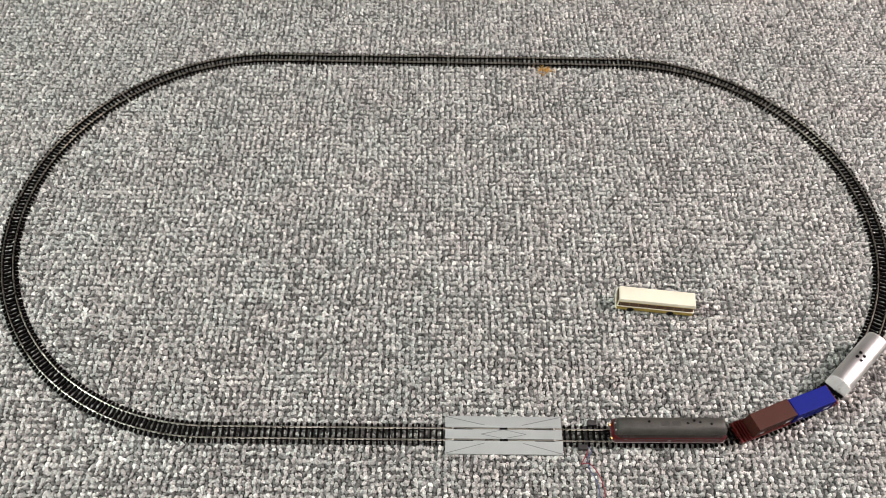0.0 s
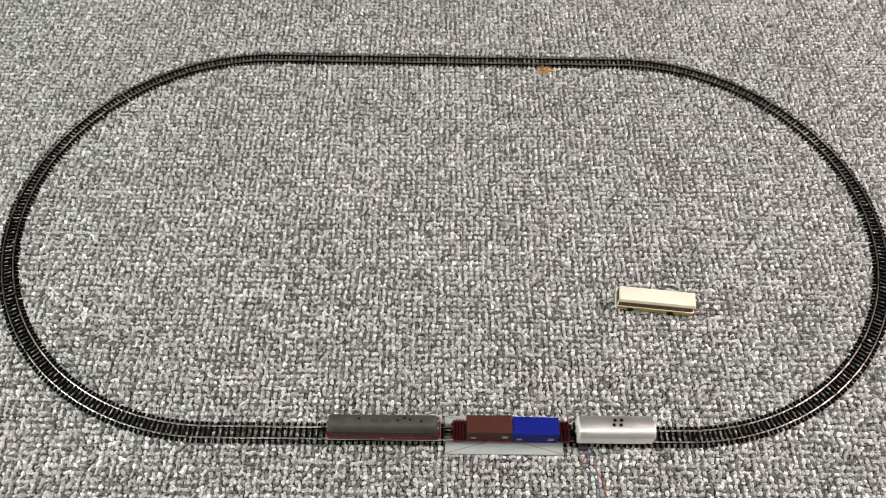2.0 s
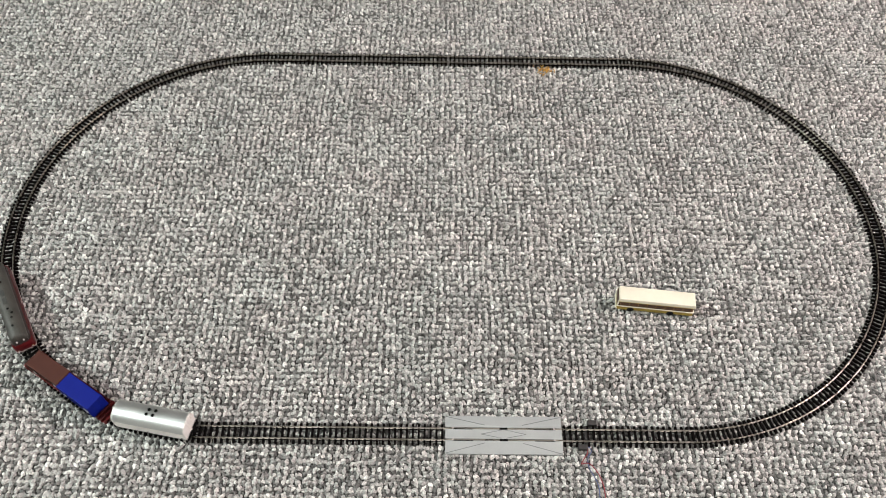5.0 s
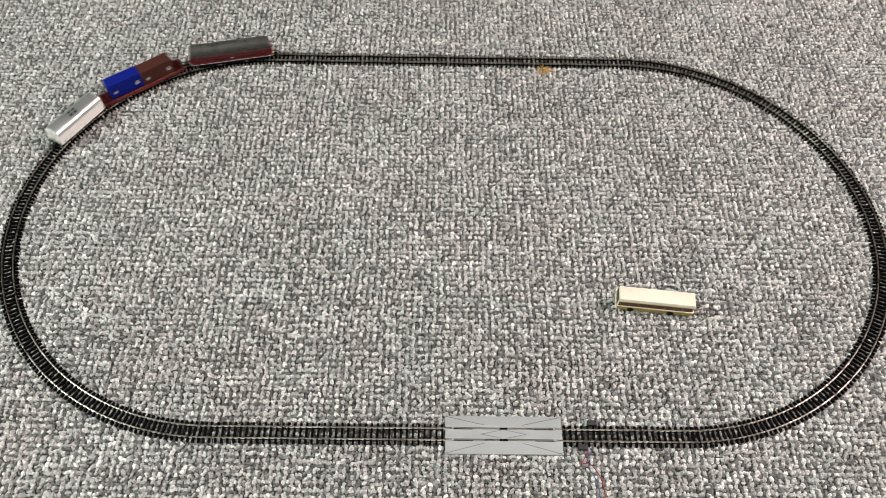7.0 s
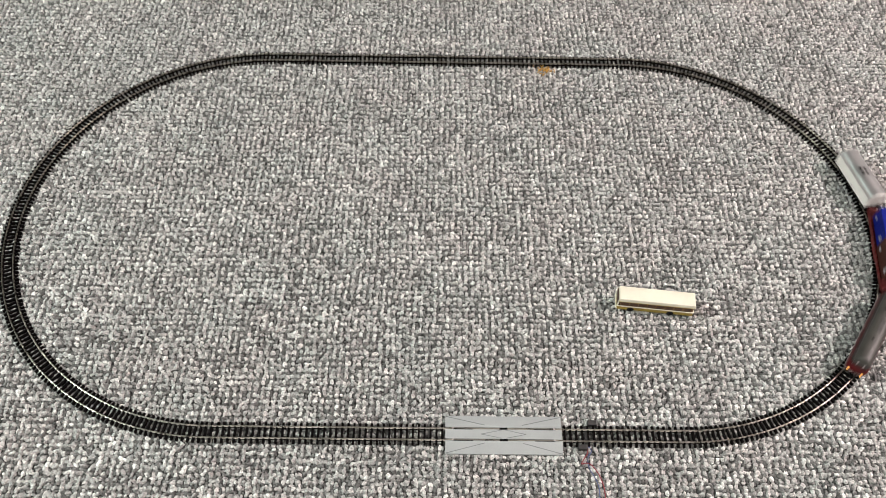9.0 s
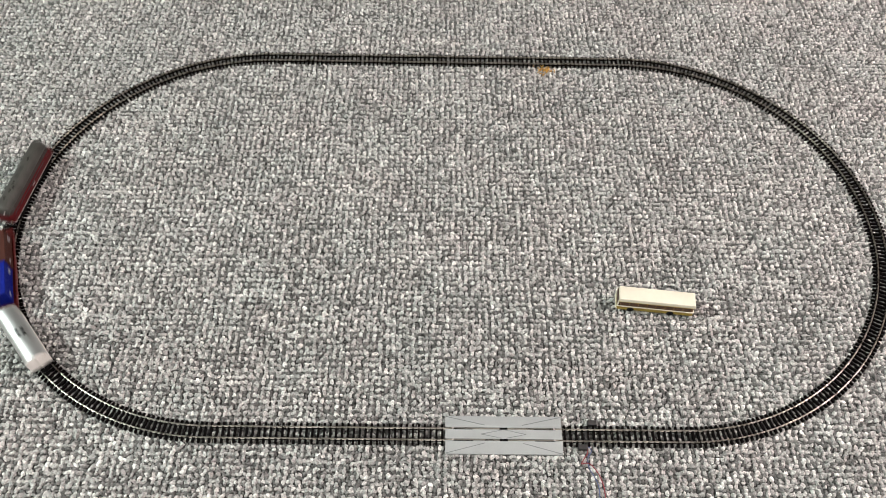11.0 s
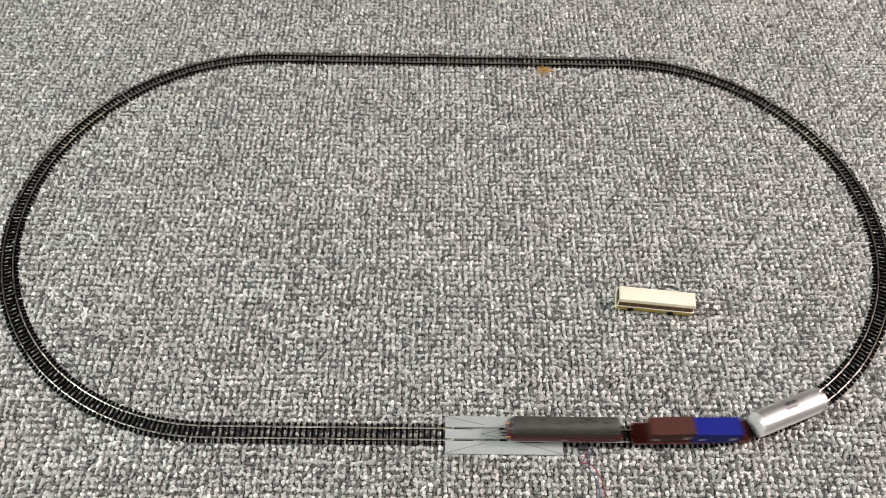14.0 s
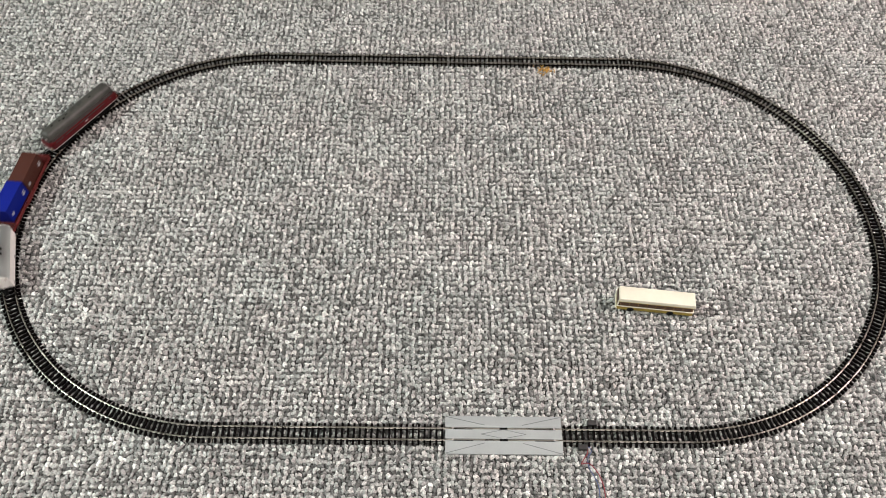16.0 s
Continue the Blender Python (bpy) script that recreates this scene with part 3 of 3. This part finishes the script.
def locomotive():
    loco = thing("toy_locomotive", "dark red toy diesel locomotive with a rounded grey roof", "toy locomotive")
    part("body", stack([(0.0160, 0.0765, 0.0140, 0.006), (0.0172, 0.0773, 0.0146, 0.006), (0.0275, 0.0771, 0.0146, 0.006), (0.0305, 0.0761, 0.0144, 0.006), (0.0320, 0.0749, 0.0140, 0.006)]), LOCO_RED, loco, "dark red body shell", smooth=40)
    part("window_band", stack([(0.0320, 0.0734, 0.0138, 0.006), (0.0376, 0.0714, 0.0113, 0.006)]), LOCO_BAND, loco, "dark grey-brown window strip", smooth=40)
    roof = part("roof", stack([(0.0368, 0.0736, 0.0118, 0.0035), (0.0384, 0.0738, 0.0120, 0.0045), (0.0415, 0.0736, 0.0115, 0.0048), (0.0443, 0.0731, 0.0104, 0.0048), (0.0465, 0.0722, 0.0088, 0.0045), (0.0481, 0.0710, 0.0066, 0.004), (0.0490, 0.0694, 0.0038, 0.003), (0.0493, 0.0676, 0.0010, 0.001)]), LOCO_GREY, loco, "dusty grey rounded roof", smooth=60)
    for f, y in ((0.29, -0.0026), (0.635, -0.0004), (0.696, -0.0040), (0.748, -0.0018), (0.847, 0.0004)):
        part("roof_hole", rod(0.0017, 0.0034, pose(0.0745 - 0.149 * f, y, 0.0480), 12), BLACK, roof)
    for f in (0.430, 0.532):
        part("roof_grille", box(-0.0058, 0.0058, -0.0030, 0.0030, -0.0010, 0.0002, 0.0002), GRILLE, roof, at=pose(0.0745 - 0.149 * f, 0, 0.0493))
    part("stripe", stack([(0.0170, 0.0777, 0.0150, 0.006), (0.0177, 0.0777, 0.0150, 0.006)]), WHITE_LINE, loco, "thin white lining")
    for side in (-1, 1):
        part("nameplate", box(-0.0022, 0.0022, -0.0003, 0.0003, -0.0012, 0.0012), WHITE_LINE, loco, "small pale emblem", at=pose(0.001, side * 0.0147, 0.0240))
        for x in (-0.064, -0.058, -0.052, 0.060):
            part("vent", box(-0.0018, 0.0018, -0.0003, 0.0003, -0.0014, 0.0014), LOCO_DARK, loco, at=pose(x, side * 0.0146, 0.0285))
        part("side_louvre", box(-0.046, 0.046, -0.0002, 0.0002, -0.0009, 0.0009), LOCO_DARK, loco, "dark slotted strip", at=pose(0, side * 0.0147, 0.0283))
        for end in (-1, 1):
            part("marker_lamp", rod(0.0012, 0.0016, pose(0, 0, 0, 0, 90), 12), WHITE_LINE, loco, at=pose(end * 0.0744, side * 0.0048, 0.0384))
            rim = part("headlight", rod(0.0019, 0.0012, pose(0, 0, 0, 0, 90), 16), BRASS, loco, "brass-rimmed headlight", at=pose(end * 0.0765, side * 0.0095, 0.0200))
            part("lens", rod(0.0013, 0.0010, pose(end * 0.0005, 0, 0, 0, 90), 16), HEADLIGHT if end > 0 else WHITE_LINE, rim)
        for x in (-0.062, 0.052, 0.062):
            part("cab_window", box(-0.0032, 0.0032, -0.0003, 0.0003, -0.0017, 0.0017, 0.0002), LOCO_DARK, loco, at=pose(x, side * 0.0129, 0.0345, side * 24))
    for end in (-1, 1):
        part("windscreen", box(-0.0012, 0.0012, -0.0100, 0.0100, -0.0024, 0.0024, 0.0005), LOCO_DARK, loco, at=pose(end * 0.0735, 0, 0.0342, 0, -end * 20))
        coupling(loco, end * 0.072, end)
        bogie(loco, end * 0.046, 0.028)
        buffers(loco, end * 0.0763, end, BLACK)
    part("fuel_tank", box(-0.022, 0.022, -0.0115, 0.0115, 0.0070, 0.0162, 0.001), BLACK, loco)
    part("underframe", box(-0.070, 0.070, -0.0125, 0.0125, 0.0112, 0.0164, 0.0004), BLACK, loco)
    return loco


def flat_wagon():
    w = thing("toy_flat_wagon", "dark red toy container flat wagon with ribbed deck ends", "toy wagon")
    part("deck", box(-0.0785, 0.0785, -0.0132, 0.0132, 0.0130, 0.0152, 0.0004), WAGON_DECK_SHADED, w, "shaded dark red deck")
    for side in (-1, 1):
        part("side_sill", prism([(side * 0.0132, 0.0105), (side * 0.0143, 0.0105), (side * 0.0147, 0.0120), (side * 0.0147, 0.0164), (side * 0.0140, 0.0172), (side * 0.0132, 0.0166)], -0.0785, 0.0785), WAGON_RED, w)
        part("truss", stack([(0.0080, 0.018, 0.0006, 0.0003), (0.0112, 0.030, 0.0006, 0.0003)]), WAGON_RED, w, at=pose(0, side * 0.0137, 0))
    rib = finish(box(-0.0008, 0.0008, -0.0154, 0.0154, 0.0128, 0.0198, 0.0003), "deck_rib", WAGON_RIB_SHADED)
    for x in (0.0650, 0.0693, 0.0736, -0.0668, -0.0730):
        part("deck_rib", rib, WAGON_RIB_SHADED, w, at=pose(x, 0, 0))
    for end in (-1, 1):
        part("headstock", box(end * 0.0785 - 0.0012, end * 0.0785 + 0.0012, -0.0146, 0.0146, 0.0112, 0.0190, 0.0004), WAGON_RED, w)
        coupling(w, end * 0.076, end)
        bogie(w, end * 0.050, 0.021)
        buffers(w, end * 0.079, end, BLACK)
    return w


def container(label, mat):
    c = thing("toy_container", label, "toy container", "containers on the flat wagon")
    H = 0.0290
    part("box_shell", box(-0.0305, 0.0305, -0.0124, 0.0124, 0, H, 0.0006), mat, c)
    rib = finish(box(-0.0006, 0.0006, -0.00025, 0.00025, 0.002, H - 0.002), "side_rib", mat)
    post = finish(box(-0.0010, 0.0010, -0.0010, 0.0010, 0.0003, H - 0.0003, 0.0003), "corner_post", mat)
    for side in (-1, 1):
        for i in range(14):
            part("side_rib", rib, mat, c, at=pose(-0.026 + i * 0.004, side * 0.0125, 0))
        for end in (-1, 1):
            part("corner_post", post, mat, c, at=pose(end * 0.0299, side * 0.0118, 0))
        part("emblem", stack([(-0.0003, 0.0036, 0.0025, 0.0024), (0.0003, 0.0036, 0.0025, 0.0024)]), MARK_WHITE, c, "pale printed emblem", at=pose(side * 0.021, side * 0.0127, 0.0115, 90))
        part("emblem", stack([(-0.0003, 0.0040, 0.0022, 0.0018), (0.0003, 0.0040, 0.0022, 0.0018)]), MARK_WHITE, c, "pale printed emblem", at=pose(-side * 0.021, side * 0.0127, 0.0115, 90))
        part("printed_bar", box(-0.0042, 0.0042, -0.0002, 0.0002, -0.0006, 0.0006), MARK_WHITE, c, at=pose(-side * 0.021, side * 0.0127, 0.0160))
    for end in (-1, 1):
        for y in (-0.0045, 0.0045):
            part("door_bar", box(-0.0003, 0.0003, -0.0004, 0.0004, 0.002, H - 0.002), mat, c, at=pose(end * 0.0307, y, 0))
    return c


def hood_wagon():
    w = thing("toy_hood_wagon", "silver toy hood wagon with white sides and ends", "toy wagon")
    X = 0.0500
    arch = [(0.0157 * math.cos(radians(a)), 0.0341 + 0.0108 * math.sin(radians(a)) ** 0.9) for a in range(0, 181, 5)]
    hood = part("hood", prism([(-0.0157, 0.0332), (0.0157, 0.0332)] + arch, -X, X), SILVER, w, "glossy silver rounded hood", smooth=40)
    part("side_wall", stack([(0.0143, X - 0.0006, 0.0154, 0.0008), (0.0334, X - 0.0006, 0.0154, 0.0008)]), OFF_WHITE, w, "scuffed white sides")
    inner = [(y * 0.97, 0.0341 + (z - 0.0341) * 0.95) for y, z in arch]
    for end in (-1, 1):
        part("end_wall", prism([(-0.0152, 0.0145), (0.0152, 0.0145)] + inner, end * X - 0.0012, end * X + 0.0012), OFF_WHITE, w, "white end wall", smooth=40)
        part("end_rib", box(end * (X + 0.0018) - 0.0007, end * (X + 0.0018) + 0.0007, -0.0008, 0.0008, 0.0150, 0.0436, 0.0002), OFF_WHITE, w)
        part("headstock", box(end * (X + 0.002) - 0.0016, end * (X + 0.002) + 0.0016, -0.0150, 0.0150, 0.0105, 0.0158, 0.0004), BLACK, w)
        coupling(w, end * (X + 0.001), end)
        wheelset(w, end * 0.031)
        buffers(w, end * (X + 0.003), end, BLACK)
    for x in (-0.0045, 0.0045):
        for y in (-0.0034, 0.0034):
            part("roof_hole", rod(0.0024, 0.003, pose(x - 0.001 + y * 0.25, y - 0.0025, 0.0438), 14), BLACK, hood)
    for side in (-1, 1):
        part("running_board", box(-X, X, -0.0010, 0.0010, 0.0120, 0.0143, 0.0003), BLACK, w, at=pose(0, side * 0.0146, 0))
        for x in (-0.031, 0.031):
            part("axle_guard", stack([(0.0068, 0.0030, 0.0006, 0.0005), (0.0125, 0.0055, 0.0006, 0.0005)]), BLACK, w, at=pose(x, side * 0.0115, 0))
        for x in (-0.044, 0.004):
            part("handle", box(-0.0014, 0.0014, -0.0003, 0.0003, -0.0006, 0.0006), LOCO_DARK, w, at=pose(x, side * 0.0155, 0.0175))
    return w


LOCO = locomotive()
FLAT = flat_wagon()
BROWN_BOX = container("plain brown toy container riding on the flat wagon", BOX_BROWN)
BLUE_BOX = container("bright blue toy container riding on the flat wagon", BOX_BLUE)
HOOD = hood_wagon()

# metres run along the oval by the joint between the two containers, at each moment
RUN = [(0.0, 3.545), (0.5, 3.640), (1.0, 3.734), (1.5, 3.8305), (2.0, 3.932), (2.5, 4.0365), (3.0, 4.142), (3.5, 4.2424), (4.0, 4.345), (4.2, 4.387),
       (6.3, 4.939), (6.5, 5.020), (7.0, 5.275), (7.5, 5.6115), (8.0, 6.020), (8.5, 6.434), (9.0, 6.851), (9.2, 7.016), (11.3, 8.741), (11.5, 8.904),
       (12.0, 9.317), (12.5, 9.768), (13.0, 10.206), (13.5, 10.642), (14.0, 11.063), (14.5, 11.490), (15.0, 11.840), (15.5, 12.105), (16.0, 12.345)]


def run_at(t):
    """The run at t, by a smooth curve through the rows."""
    i = max(k for k in range(len(RUN) - 1) if RUN[k][0] <= t or k == 0)

    def slope(k):
        if k == 0 or k == len(RUN) - 1:
            a, b = (0, 1) if k == 0 else (k - 1, k)
            return (RUN[b][1] - RUN[a][1]) / (RUN[b][0] - RUN[a][0])
        (t0, v0), (t1, v1), (t2, v2) = RUN[k - 1:k + 2]
        d0, d1 = (v1 - v0) / (t1 - t0), (v2 - v1) / (t2 - t1)
        return (d0 * (t2 - t1) + d1 * (t1 - t0)) / (t2 - t0)
    (ta, a), (tb, b) = RUN[i], RUN[i + 1]
    h = tb - ta
    u = (t - ta) / h
    return (2 * u ** 3 - 3 * u ** 2 + 1) * a + (u ** 3 - 2 * u ** 2 + u) * h * slope(i) + (3 * u ** 2 - 2 * u ** 3) * b + (u ** 3 - u ** 2) * h * slope(i + 1)


def riding(s, half):
    """The pose of a vehicle whose two pivots, half a metre-length to each side of s, sit on the track."""
    xa, ya, _ = track_point(s + half)
    xb, yb, _ = track_point(s - half)
    return pose((xa + xb) / 2, (ya + yb) / 2, 0, 0, 0, math.degrees(math.atan2(ya - yb, xa - xb)))


def motions():
    times = [i / 10 for i in range(161)]
    on_flat = [(BROWN_BOX, pose(0.0310, 0.0010, 0.0152, 0, 0, 0.5)), (BLUE_BOX, pose(-0.0310, 0.0030, 0.0152, 0, 0, -0.8))]
    walk(LOCO, [(t, riding(run_at(t) + 0.1738, 0.056)) for t in times])
    walk(FLAT, [(t, riding(run_at(t), 0.045)) for t in times])
    for ob, m in on_flat:
        walk(ob, [(t, riding(run_at(t), 0.045) @ m) for t in times])
    walk(HOOD, [(t, riding(run_at(t) - 0.1400, 0.031)) for t in times])


motions()
